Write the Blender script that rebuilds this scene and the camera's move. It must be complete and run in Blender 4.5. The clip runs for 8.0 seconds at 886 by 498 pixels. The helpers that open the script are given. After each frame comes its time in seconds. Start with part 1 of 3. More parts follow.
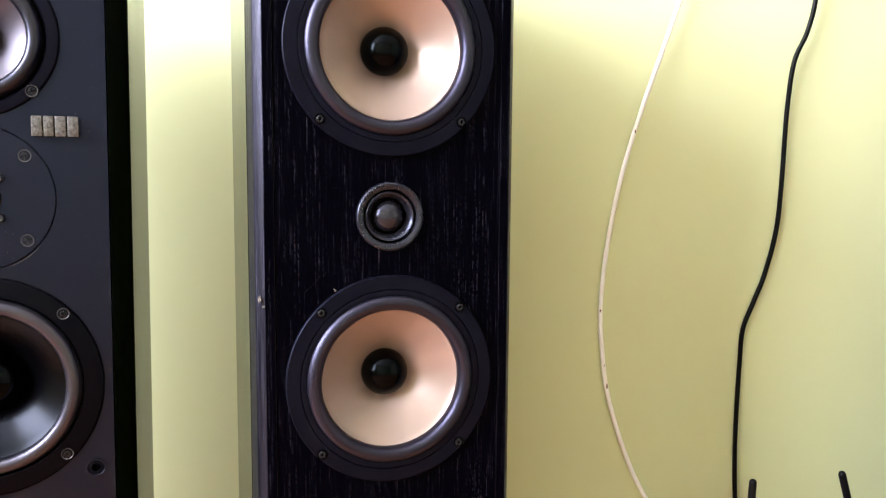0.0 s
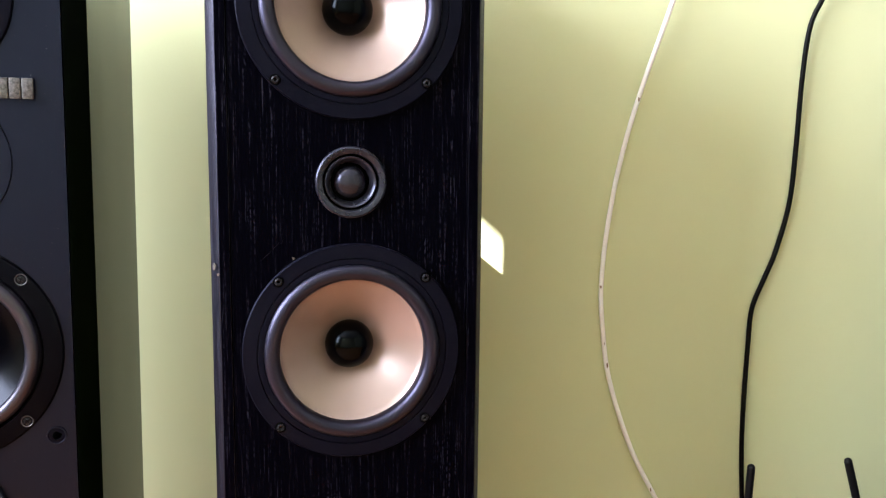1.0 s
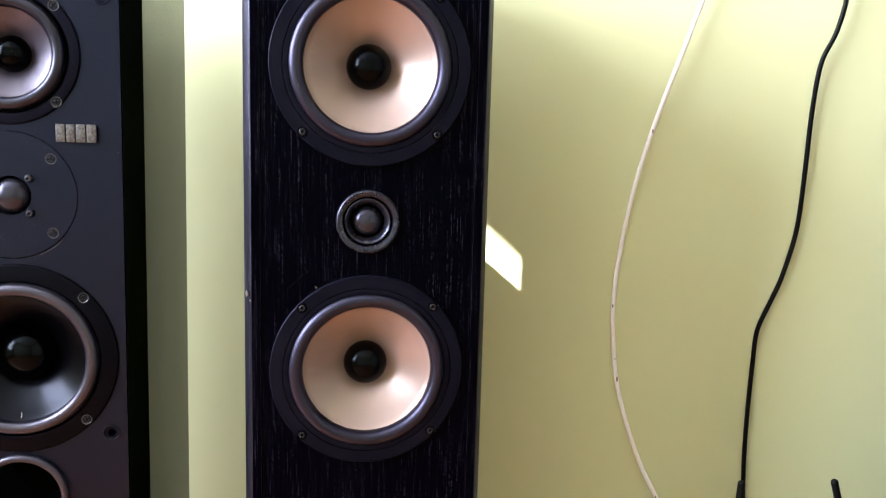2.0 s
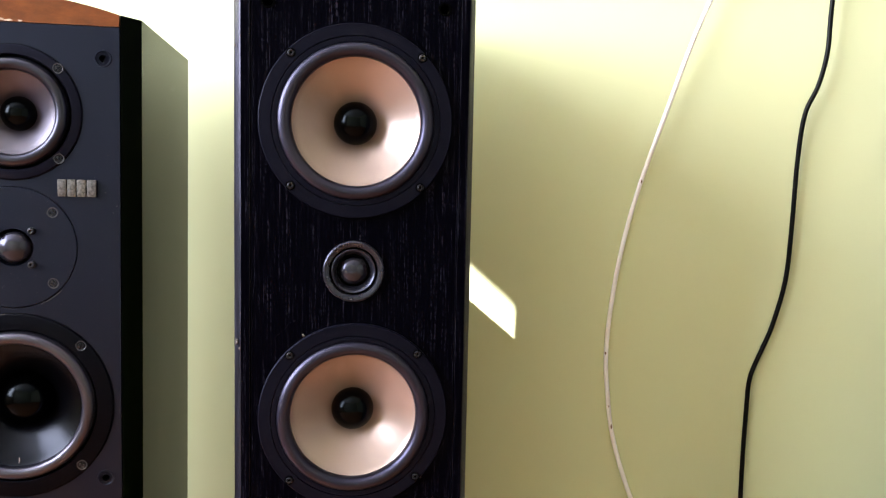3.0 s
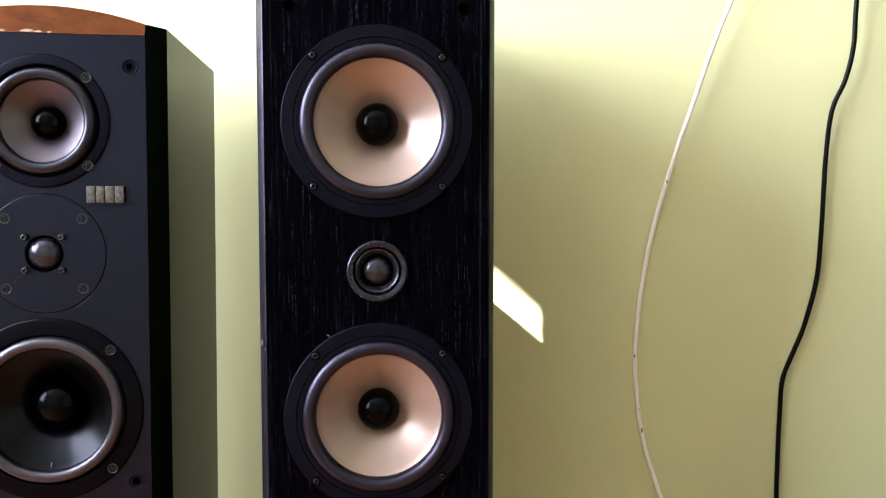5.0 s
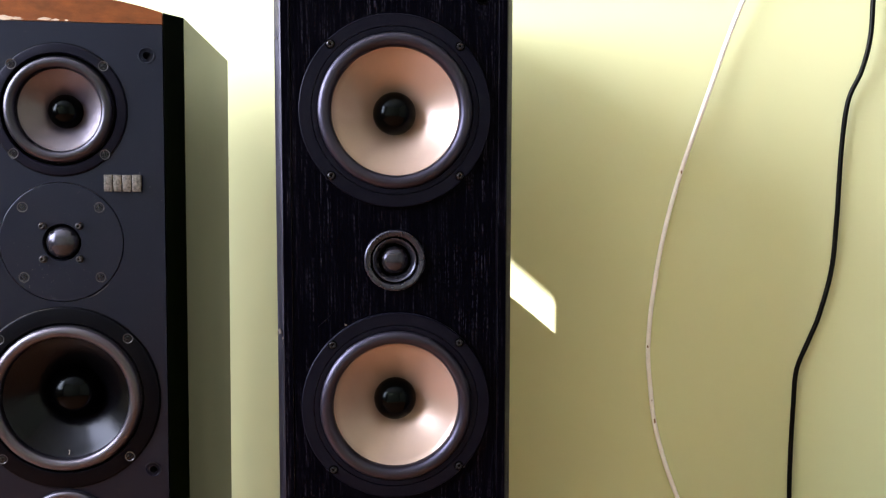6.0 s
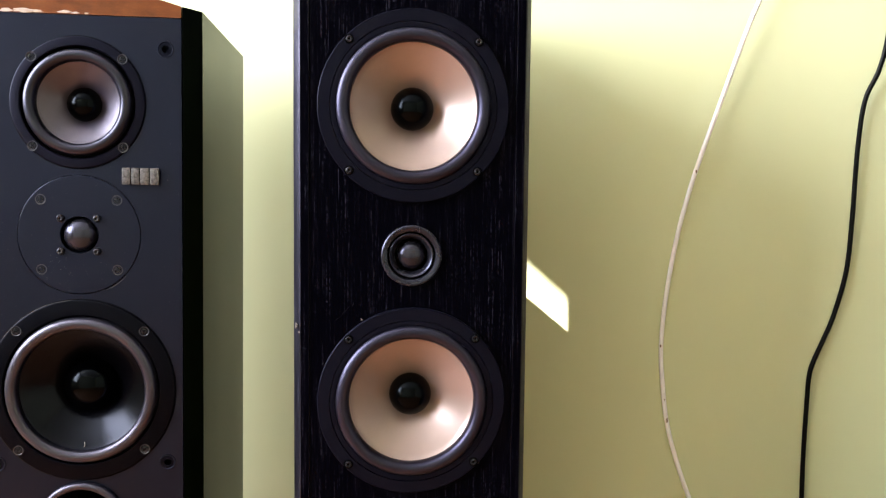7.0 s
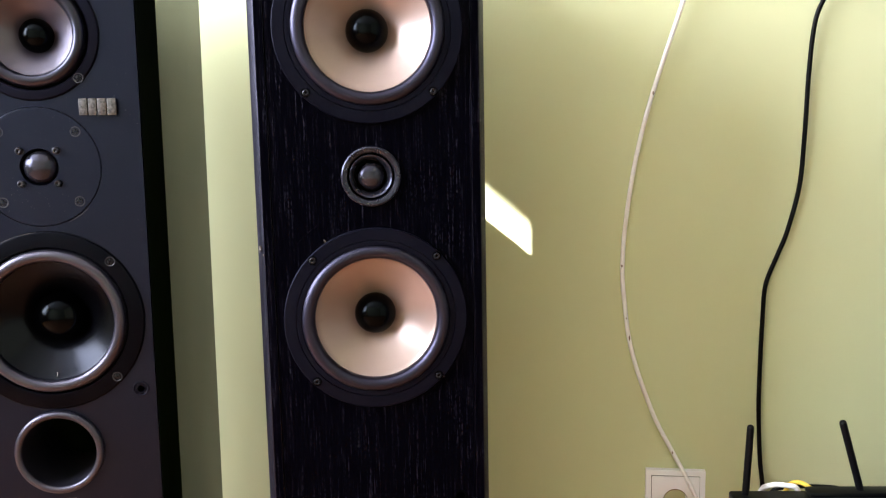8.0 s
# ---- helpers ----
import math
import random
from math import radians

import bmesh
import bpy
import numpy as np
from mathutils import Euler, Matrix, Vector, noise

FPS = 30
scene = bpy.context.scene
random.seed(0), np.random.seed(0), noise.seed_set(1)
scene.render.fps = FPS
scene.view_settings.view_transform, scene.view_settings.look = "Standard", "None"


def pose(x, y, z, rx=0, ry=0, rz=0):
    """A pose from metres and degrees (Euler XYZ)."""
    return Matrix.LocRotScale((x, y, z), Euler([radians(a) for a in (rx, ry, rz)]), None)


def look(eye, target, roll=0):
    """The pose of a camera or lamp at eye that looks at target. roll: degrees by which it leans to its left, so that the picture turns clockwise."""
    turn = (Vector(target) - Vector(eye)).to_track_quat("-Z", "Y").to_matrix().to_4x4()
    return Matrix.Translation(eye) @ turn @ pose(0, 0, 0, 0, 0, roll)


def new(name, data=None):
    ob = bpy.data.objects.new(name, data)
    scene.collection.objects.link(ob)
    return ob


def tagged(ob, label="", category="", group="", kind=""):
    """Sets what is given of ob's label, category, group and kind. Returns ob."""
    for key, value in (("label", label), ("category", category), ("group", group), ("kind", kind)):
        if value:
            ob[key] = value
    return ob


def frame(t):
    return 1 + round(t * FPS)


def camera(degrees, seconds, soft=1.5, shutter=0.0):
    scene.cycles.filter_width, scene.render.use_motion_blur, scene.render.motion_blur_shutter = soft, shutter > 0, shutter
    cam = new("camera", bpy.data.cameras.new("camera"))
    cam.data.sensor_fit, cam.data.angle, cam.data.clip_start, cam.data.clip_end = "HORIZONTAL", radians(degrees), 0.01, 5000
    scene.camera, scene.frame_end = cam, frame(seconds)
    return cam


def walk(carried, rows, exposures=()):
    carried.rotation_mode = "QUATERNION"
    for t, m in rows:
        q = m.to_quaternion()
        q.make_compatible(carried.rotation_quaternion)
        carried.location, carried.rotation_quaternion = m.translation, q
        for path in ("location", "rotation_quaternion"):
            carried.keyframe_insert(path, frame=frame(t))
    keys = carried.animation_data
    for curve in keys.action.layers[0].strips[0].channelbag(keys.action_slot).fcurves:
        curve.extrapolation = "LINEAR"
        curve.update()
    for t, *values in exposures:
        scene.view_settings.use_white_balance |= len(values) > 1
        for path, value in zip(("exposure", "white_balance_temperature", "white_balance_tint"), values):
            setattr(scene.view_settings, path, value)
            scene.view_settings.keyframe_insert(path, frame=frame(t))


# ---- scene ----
cam = camera(56.4, 8.0, soft=1.25)
PATH = [
    (0, (0.02, -0.695, 0.852), (0.088, 1.294, 0.655), 0.4),
    (0.2, (0.02, -0.687, 0.855), (0.137, 1.297, 0.634), 1.4),
    (0.5, (0.035, -0.677, 0.866), (0.15, 1.31, 0.665), 0.2),
    (0.7, (0.063, -0.669, 0.858), (0.148, 1.316, 0.634), 0.4),
    (0.8, (0.0725, -0.6665, 0.853), (0.117, 1.317, 0.597), -0.1),
    (1, (0.09, -0.666, 0.839), (0.041, 1.318, 0.595), 0.5),
    (1.2, (0.107, -0.679, 0.851), (-0.021, 1.301, 0.602), -0.2),
    (1.5, (0.125, -0.7, 0.868), (-0.071, 1.265, 0.554), 0.5),
    (1.8, (0.134, -0.718, 0.889), (-0.072, 1.243, 0.554), 0.5),
    (2, (0.137, -0.738, 0.895), (-0.047, 1.233, 0.609), 1.5),
    (2.2, (0.147, -0.742, 0.903), (-0.047, 1.236, 0.679), 1.9),
    (3.3, (0.175, -0.762, 0.899), (-0.067, 1.216, 0.729), 0.9),
    (3.5, (0.176, -0.761, 0.9), (-0.053, 1.218, 0.726), 0.5),
    (4, (0.183, -0.757, 0.896), (-0.04, 1.223, 0.73), 0.1),
    (4.5, (0.179, -0.755, 0.886), (-0.086, 1.223, 0.748), -0.2),
    (4.7, (0.18, -0.757, 0.884), (-0.108, 1.218, 0.756), -0.2),
    (5.8, (0.17, -0.761, 0.877), (-0.147, 1.209, 0.742), 0.1),
    (6, (0.167, -0.761, 0.879), (-0.149, 1.209, 0.731), 0.1),
    (6.5, (0.162, -0.761, 0.875), (-0.161, 1.207, 0.725), 0.2),
    (7, (0.157, -0.763, 0.874), (-0.173, 1.204, 0.728), 0.6),
    (7.5, (0.162, -0.771, 0.873), (-0.17, 1.192, 0.689), 0.1),
    (7.8, (0.17, -0.779, 0.860), (-0.111, 1.188, 0.634), -0.3),
    (8, (0.174, -0.78, 0.846), (-0.095, 1.184, 0.579), -1.1),
]
walk(cam, [(t, look(eye, target, roll)) for t, eye, target, roll in PATH],
     exposures=[(0.0, 4.24, 6500, 13), (0.5, 3.95, 6400, 5), (1.0, 4.0, 6200, 13), (1.5, 4.05, 6150, 14), (2.2, 4.05, 6150, 14), (3.5, 3.76, 6500, 14),
                (4.5, 3.70, 6500, 13), (6.0, 3.76, 6500, 15), (7.2, 3.85, 6500, 14), (8.0, 3.92, 6300, 14)])

# ---- light: overcast-bright window in the left wall, a thin blade of sun ----
WALL_Y = 0.39            # face of the green wall
ROOM_W, ROOM_E, ROOM_S, ROOM_H = -2.0, 2.5, -3.3, 2.9
WIN_Y0, WIN_Y1, WIN_Z0, WIN_Z1 = -2.25, -0.16, 1.12, 2.684
SUN_WAY = Vector((0.334, 0.0973, -0.29))

world = bpy.data.worlds.new("world")
scene.world = world
world.use_nodes = True
wn = world.node_tree.nodes
sky = wn.new("ShaderNodeTexSky")
sky.sky_type = "NISHITA"
sky.sun_disc = False
sky.sun_elevation = radians(39.8)
sky.sun_rotation = radians(253.8)
wn["Background"].inputs["Strength"].default_value = 0.06
world.node_tree.links.new(sky.outputs["Color"], wn["Background"].inputs["Color"])

sun_data = bpy.data.lights.new("sun", "SUN")
sun_data.energy = 5.0
sun_data.angle = radians(0.25)
sun_data.color = (1.0, 0.975, 0.94)
sun = new("sun", sun_data)
sun.matrix_world = Matrix.Translation((-4, -1, 5)) @ SUN_WAY.to_track_quat("-Z", "Y").to_matrix().to_4x4()

win_data = bpy.data.lights.new("window_daylight", "AREA")
win_data.shape = "RECTANGLE"
win_data.size = WIN_Y1 - WIN_Y0 - 0.04
win_data.size_y = WIN_Z1 - WIN_Z0 - 0.04
win_data.energy = 25.5
win_data.color = (0.88, 0.94, 1.0)
win_light = new("window_daylight", win_data)
win_light.matrix_world = look((ROOM_W - 0.02, (WIN_Y0 + WIN_Y1) / 2, (WIN_Z0 + WIN_Z1) / 2),
                              (0.0, (WIN_Y0 + WIN_Y1) / 2, (WIN_Z0 + WIN_Z1) / 2))


# ---- materials ----
def shader(name):
    m = bpy.data.materials.new(name)
    m.use_nodes = True
    return m, m.node_tree.nodes, m.node_tree.links, m.node_tree.nodes["Principled BSDF"]


def mix_by(n, l, fac, a, b):
    """A colour between a and b by a value socket."""
    mx = n.new("ShaderNodeMix")
    mx.data_type = "RGBA"
    l.new(fac, mx.inputs["Factor"])
    for i, col in ((6, a), (7, b)):
        if hasattr(col, "is_linked"):
            l.new(col, mx.inputs[i])
        else:
            mx.inputs[i].default_value = (*col, 1)
    return mx.outputs[2]


def noise_at(n, l, scale, stretch=(1, 1, 1), detail=3.0, rough=0.55):
    tc, mp, tx = n.new("ShaderNodeTexCoord"), n.new("ShaderNodeMapping"), n.new("ShaderNodeTexNoise")
    mp.inputs["Scale"].default_value = stretch
    l.new(tc.outputs["Object"], mp.inputs["Vector"])
    l.new(mp.outputs["Vector"], tx.inputs["Vector"])
    tx.inputs["Scale"].default_value = scale
    tx.inputs["Detail"].default_value = detail
    tx.inputs["Roughness"].default_value = rough
    return tx.outputs["Fac"]


def steps(n, l, fac, lo, hi):
    r = n.new("ShaderNodeMapRange")
    r.inputs["From Min"].default_value, r.inputs["From Max"].default_value = lo, hi
    l.new(fac, r.inputs["Value"])
    return r.outputs["Result"]


def times(n, l, a, b):
    m = n.new("ShaderNodeMath")
    m.operation = "MULTIPLY"
    l.new(a, m.inputs[0])
    if hasattr(b, "is_linked"):
        l.new(b, m.inputs[1])
    else:
        m.inputs[1].default_value = b
    return m.outputs[0]


def bump(n, l, p, height, strength, distance):
    b = n.new("ShaderNodeBump")
    b.inputs["Strength"].default_value, b.inputs["Distance"].default_value = strength, distance
    l.new(height, b.inputs["Height"])
    l.new(b.outputs["Normal"], p.inputs["Normal"])


def plain(name, a, b, scale, rough, rough_var=0.08, metal=0.0, stretch=(1, 1, 1), relief=0.0, fine=900.0, dust=0.0, spec=0.5, tint=(1, 1, 1)):
    """A surface whose colour drifts between a and b, with fine relief and a little pale dust."""
    m, n, l, p = shader(name)
    f = steps(n, l, noise_at(n, l, scale, stretch), 0.3, 0.7)
    col = mix_by(n, l, f, a, b)
    if dust:
        specks = steps(n, l, noise_at(n, l, 650, detail=1.0), 0.735, 0.78)
        area = steps(n, l, noise_at(n, l, 14), 0.42, 0.62)
        col = mix_by(n, l, times(n, l, times(n, l, specks, area), dust), col, (0.42, 0.4, 0.38))
    l.new(col, p.inputs["Base Color"])
    r = n.new("ShaderNodeMapRange")
    r.inputs["To Min"].default_value, r.inputs["To Max"].default_value = rough - rough_var, rough + rough_var
    l.new(noise_at(n, l, scale * 2.3, stretch), r.inputs["Value"])
    l.new(r.outputs["Result"], p.inputs["Roughness"])
    p.inputs["Metallic"].default_value = metal
    p.inputs["Specular IOR Level"].default_value = spec
    p.inputs["Specular Tint"].default_value = (*tint, 1)
    if relief:
        bump(n, l, p, noise_at(n, l, fine), relief, 0.0006)
    return m


def ash_veneer(name, spec, pores, gap):
    """Black-stained ash: rows of short open pores, paled for the light they catch, closer in some bands."""
    m, n, l, p = shader(name)
    rows = steps(n, l, noise_at(n, l, gap, (1, 1, 0.012), 1.0), 0.53, 0.62)
    hair = steps(n, l, noise_at(n, l, 1500, (1, 1, 0.02), 1.0), 0.5, 0.62)
    dashes = steps(n, l, noise_at(n, l, 420, (1, 1, 0.75), 2.0), 0.44, 0.56)
    bands = n.new("ShaderNodeMapRange")
    bands.inputs["From Min"].default_value, bands.inputs["From Max"].default_value = 0.34, 0.62
    bands.inputs["To Min"].default_value = 0.45
    l.new(noise_at(n, l, 16, (1, 1, 0.3), 3.0), bands.inputs["Value"])
    f = times(n, l, times(n, l, rows, dashes), bands.outputs["Result"])
    f = times(n, l, f, hair)
    l.new(mix_by(n, l, f, (0.0004, 0.00035, 0.0013), pores), p.inputs["Base Color"])
    sheen = n.new("ShaderNodeMapRange")
    sheen.inputs["To Min"].default_value, sheen.inputs["To Max"].default_value = spec, spec + 0.2
    l.new(f, sheen.inputs["Value"])
    l.new(sheen.outputs["Result"], p.inputs["Specular IOR Level"])
    p.inputs["Specular Tint"].default_value = (0.7, 0.66, 1.0, 1)
    r = n.new("ShaderNodeMapRange")
    r.inputs["To Min"].default_value, r.inputs["To Max"].default_value = 0.36, 0.6
    l.new(rows, r.inputs["Value"])
    l.new(r.outputs["Result"], p.inputs["Roughness"])
    bump(n, l, p, noise_at(n, l, 760, (1, 1, 0.03), 2.0, 0.6), 0.6, 0.0004)
    return m


def burl_wood(name):
    m, n, l, p = shader(name)
    grain = steps(n, l, noise_at(n, l, 38, (1, 1, 2.2), 5.0, 0.65), 0.3, 0.7)
    dark = steps(n, l, noise_at(n, l, 22, (1, 1, 1.5), 3.0), 0.56, 0.72)
    col = mix_by(n, l, grain, (0.07, 0.017, 0.005), (0.15, 0.042, 0.011))
    l.new(mix_by(n, l, dark, col, (0.035, 0.011, 0.006)), p.inputs["Base Color"])
    p.inputs["Roughness"].default_value = 0.34
    p.inputs["Specular IOR Level"].default_value = 0.2
    bump(n, l, p, grain, 0.15, 0.0004)
    return m


def wall_paint(name, a, b):
    """Rolled emulsion with broad, faint unevenness."""
    m, n, l, p = shader(name)
    broad = steps(n, l, noise_at(n, l, 3.0, detail=4.0), 0.3, 0.7)
    l.new(mix_by(n, l, broad, a, b), p.inputs["Base Color"])
    p.inputs["Roughness"].default_value = 0.6
    p.inputs["Specular IOR Level"].default_value = 0.3
    bump(n, l, p, noise_at(n, l, 260, detail=4.0), 0.10, 0.0010)
    return m


def floor_wood(name):
    m, n, l, p = shader(name)
    g = steps(n, l, noise_at(n, l, 24, (0.12, 1, 1), 5.0), 0.3, 0.7)
    l.new(mix_by(n, l, g, (0.25, 0.098, 0.038), (0.41, 0.172, 0.075)), p.inputs["Base Color"])
    p.inputs["Roughness"].default_value = 0.4
    bump(n, l, p, g, 0.1, 0.0008)
    return m


GREEN = wall_paint("green_wall_paint", (0.524, 0.532, 0.318), (0.552, 0.560, 0.340))
WHITE = wall_paint("white_ceiling_paint", (0.76, 0.76, 0.74), (0.82, 0.82, 0.8))
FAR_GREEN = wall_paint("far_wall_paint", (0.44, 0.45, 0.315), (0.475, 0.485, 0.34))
FLOOR = floor_wood("orange_wood_floor")
ASH = ash_veneer("black_ash_veneer", 0.015, (0.016, 0.0150, 0.027), 1050)
# Same veneer, with sheen and pores raised for window light on the bevel.
ASH_EDGE = ash_veneer("black_ash_lit_edge", 0.42, (0.02, 0.02, 0.032), 1050)
SIDE = plain("black_smooth_side_foil", (0.0010, 0.0016, 0.0008), (0.0016, 0.0022, 0.0012), 6, 0.2, 0.03, stretch=(1, 1, 0.2), relief=0.02, spec=0.3)
SATIN = plain("black_satin_lacquer", (0.0010, 0.0012, 0.0028), (0.0018, 0.0020, 0.0044), 9, 0.33, 0.05, relief=0.05, dust=0.35, spec=0.34, tint=(0.46, 0.52, 1.0))
VINYL = plain("black_smooth_vinyl", (0.0010, 0.0019, 0.0004), (0.0014, 0.0024, 0.0006), 6, 0.22, 0.03, stretch=(1, 1, 0.2), relief=0.03, spec=0.03, tint=(0.86, 1.0, 0.66))
FLANGE = plain("black_moulded_plastic", (0.0016, 0.0016, 0.0038), (0.0028, 0.0027, 0.0056), 30, 0.42, 0.06, relief=0.12, fine=1800, spec=0.1, tint=(0.52, 0.54, 1.0))
RUBBER = plain("black_rubber", (0.002, 0.0018, 0.0036), (0.003, 0.0027, 0.005), 40, 0.37, 0.05, relief=0.05, spec=0.55, tint=(0.64, 0.6, 1.0))
GLOSS = plain("gloss_black_plastic", (0.00004, 0.00004, 0.0001), (0.00008, 0.00008, 0.00014), 30, 0.17, 0.02, spec=0.08, tint=(0.72, 0.82, 1.0))
BASKET = plain("dark_driver_frame", (0.0004, 0.0004, 0.0009), (0.0007, 0.0007, 0.0014), 30, 0.36, 0.05, relief=0.06, spec=0.07, tint=(0.64, 0.66, 1.0))
SATIN_RUBBER = plain("satin_rubber", (0.0026, 0.0024, 0.0046), (0.0036, 0.0033, 0.006), 40, 0.30, 0.02, spec=0.5, tint=(0.7, 0.68, 1.0))
BRIGHT_RUBBER = plain("polished_grey_rubber", (0.005, 0.0045, 0.0075), (0.007, 0.0063, 0.010), 40, 0.36, 0.03, spec=0.8, tint=(0.8, 0.74, 1.0))
CONE = plain("beige_coated_cone", (0.25, 0.174, 0.160), (0.28, 0.196, 0.181), 25, 0.35, 0.04, metal=0.42, relief=0.04, fine=1400, spec=0.8)
CONE_GREY = plain("silver_lilac_cone", (0.050, 0.041, 0.063), (0.065, 0.054, 0.080), 40, 0.34, 0.05, metal=0.55, relief=0.05, fine=1400, spec=0.7)
CONE_DARK = plain("dark_polymer_cone", (0.0003, 0.0003, 0.0007), (0.0006, 0.0006, 0.001), 30, 0.25, 0.02, spec=0.13, tint=(0.72, 0.76, 1.0))
# Paler than the plates, to stand for light caught in the countersinks.
CUP = plain("light_catching_countersink", (0.034, 0.033, 0.042), (0.060, 0.058, 0.070), 200, 0.34, 0.05, metal=0.6, spec=0.5)
DARK_STEEL = plain("black_oxide_steel", (0.010, 0.010, 0.014), (0.02, 0.02, 0.026), 200, 0.28, 0.05, metal=0.7, spec=0.4)
STEEL = plain("blackened_steel", (0.03, 0.029, 0.036), (0.06, 0.057, 0.068), 200, 0.3, 0.08, metal=0.8, spec=0.4)
DOME = plain("black_metal_dome", (0.017, 0.016, 0.023), (0.021, 0.020, 0.028), 90, 0.24, 0.02, metal=0.5, spec=0.7, tint=(0.68, 0.68, 1.0))
RIM = plain("dark_grey_rim", (0.010, 0.0098, 0.0145), (0.014, 0.0137, 0.020), 80, 0.28, 0.03, metal=0.35, spec=0.7, tint=(0.66, 0.68, 1.0))
SILVER = plain("worn_silver_plastic", (0.012, 0.011, 0.011), (0.125, 0.115, 0.118), 360, 0.5, 0.1, metal=0.2, spec=0.3)
WOOD = burl_wood("red_brown_burl")
BARE = plain("bare_chipboard", (0.03, 0.024, 0.022), (0.075, 0.06, 0.055), 400, 0.8)
FADED = plain("worn_pale_wood", (0.30, 0.23, 0.20), (0.45, 0.37, 0.33), 120, 0.7)
# Near-black, for black parts and for the shade inside gaps and recesses.
VOID = plain("black_part_and_gap_shade", (0.0003, 0.0003, 0.0003), (0.0006, 0.0006, 0.0006), 20, 0.9, spec=0.01)
CABLE_W = plain("off_white_cable_sheath", (0.80, 0.75, 0.77), (0.87, 0.82, 0.84), 60, 0.42, 0.06)
CABLE_B = plain("black_cable_sheath", (0.001, 0.001, 0.0012), (0.002, 0.002, 0.0022), 60, 0.4, 0.06, spec=0.09)
CABLE_Y = plain("yellow_cable_sheath", (0.72, 0.46, 0.035), (0.8, 0.54, 0.05), 60, 0.4, 0.06)
SOCKET = plain("white_socket_plastic", (0.80, 0.77, 0.83), (0.85, 0.82, 0.88), 40, 0.34, 0.05)
ROUTER = plain("matt_black_router_plastic", (0.0012, 0.0012, 0.0018), (0.0022, 0.0022, 0.003), 60, 0.42, 0.06, relief=0.08, spec=0.12)
CABINET = plain("blue_black_cabinet_lacquer", (0.003, 0.0035, 0.006), (0.005, 0.0055, 0.009), 12, 0.4, 0.06, spec=0.3)
STAND = plain("dark_stand_wood", (0.05, 0.035, 0.025), (0.09, 0.06, 0.04), 30, 0.5, stretch=(1, 8, 8))
GRIME = plain("brown_scorch", (0.12, 0.05, 0.03), (0.2, 0.09, 0.05), 300, 0.8)
BRASS = plain("dull_contact_metal", (0.4, 0.36, 0.3), (0.5, 0.46, 0.4), 90, 0.4, metal=0.9)
OUTSIDE = plain("pale_render", (0.5, 0.48, 0.44), (0.58, 0.56, 0.52), 4, 0.8)
GRASS = plain("grass", (0.05, 0.08, 0.025), (0.08, 0.11, 0.04), 6, 0.9)


# ---- mesh helpers ----
def finish(bm, angle=0.6):
    bmesh.ops.recalc_face_normals(bm, faces=bm.faces[:])
    for f in bm.faces:
        f.smooth = True
    for e in bm.edges:
        e.smooth = len(e.link_faces) == 2 and e.calc_face_angle(0.0) < angle
    return bm


def as_mesh(name, bm, material):
    me = bpy.data.meshes.new(name)
    finish(bm).to_mesh(me)
    bm.free()
    me.materials.append(material)
    return me


def part(name, bm, material, parent, label="", at=(0, 0, 0), turn=(0, 0, 0)):
    """One mesh under a thing or a part; bm may be a mesh that is shared already."""
    me = as_mesh(name, bm, material) if isinstance(bm, bmesh.types.BMesh) else bm
    ob = new(name, me)
    ob.parent = parent
    ob.matrix_basis = pose(*at, *turn)
    return tagged(ob, label=label)


def thing(name, m, label, category, group=""):
    ob = new(name)
    ob.empty_display_size = 0.05
    ob.matrix_basis = m
    return tagged(ob, label=label, category=category, group=group)


def solid(name, bm, material, label, category, kind="", m=None):
    ob = new(name, as_mesh(name, bm, material))
    ob.matrix_basis = m or Matrix()
    return tagged(ob, label=label, category=category, kind=kind)


def box(x0, x1, y0, y1, z0, z1, bevel=0.0, segments=2, bm=None):
    bm = bm or bmesh.new()
    made = bmesh.ops.create_cube(bm, size=1.0, matrix=Matrix.LocRotScale(
        ((x0 + x1) / 2, (y0 + y1) / 2, (z0 + z1) / 2), None, (x1 - x0, y1 - y0, z1 - z0)))
    if bevel:
        edges = list({e for v in made["verts"] for e in v.link_edges})
        bmesh.ops.bevel(bm, geom=edges, offset=bevel, segments=segments, affect="EDGES", profile=0.5)
    return bm


def lathe(profile, seg=64, bm=None, closed=False):
    """Turns (radius, y) pairs about the y axis; the viewer is on the side of negative y."""
    bm = bm or bmesh.new()
    rings = []
    for r, y in profile:
        if r < 1e-6:
            rings.append([bm.verts.new((0, y, 0))])
        else:
            rings.append([bm.verts.new((r * math.cos(2 * math.pi * i / seg), y, r * math.sin(2 * math.pi * i / seg))) for i in range(seg)])
    pairs = list(zip(rings, rings[1:])) + ([(rings[-1], rings[0])] if closed else [])
    for a, b in pairs:
        for i in range(seg):
            j = (i + 1) % seg
            quad = [a[0]] if len(a) == 1 else [a[i], a[j]]
            quad += [b[0]] if len(b) == 1 else [b[j], b[i]]
            bm.faces.new(quad)
    return bm


def arc(r0, y0, rad_r, rad_y, a0, a1, n=10):
    """Points on an ellipse in the (radius, y) plane, angles in degrees."""
    return [(r0 + rad_r * math.cos(radians(a0 + (a1 - a0) * i / n)), y0 + rad_y * math.sin(radians(a0 + (a1 - a0) * i / n))) for i in range(n + 1)]


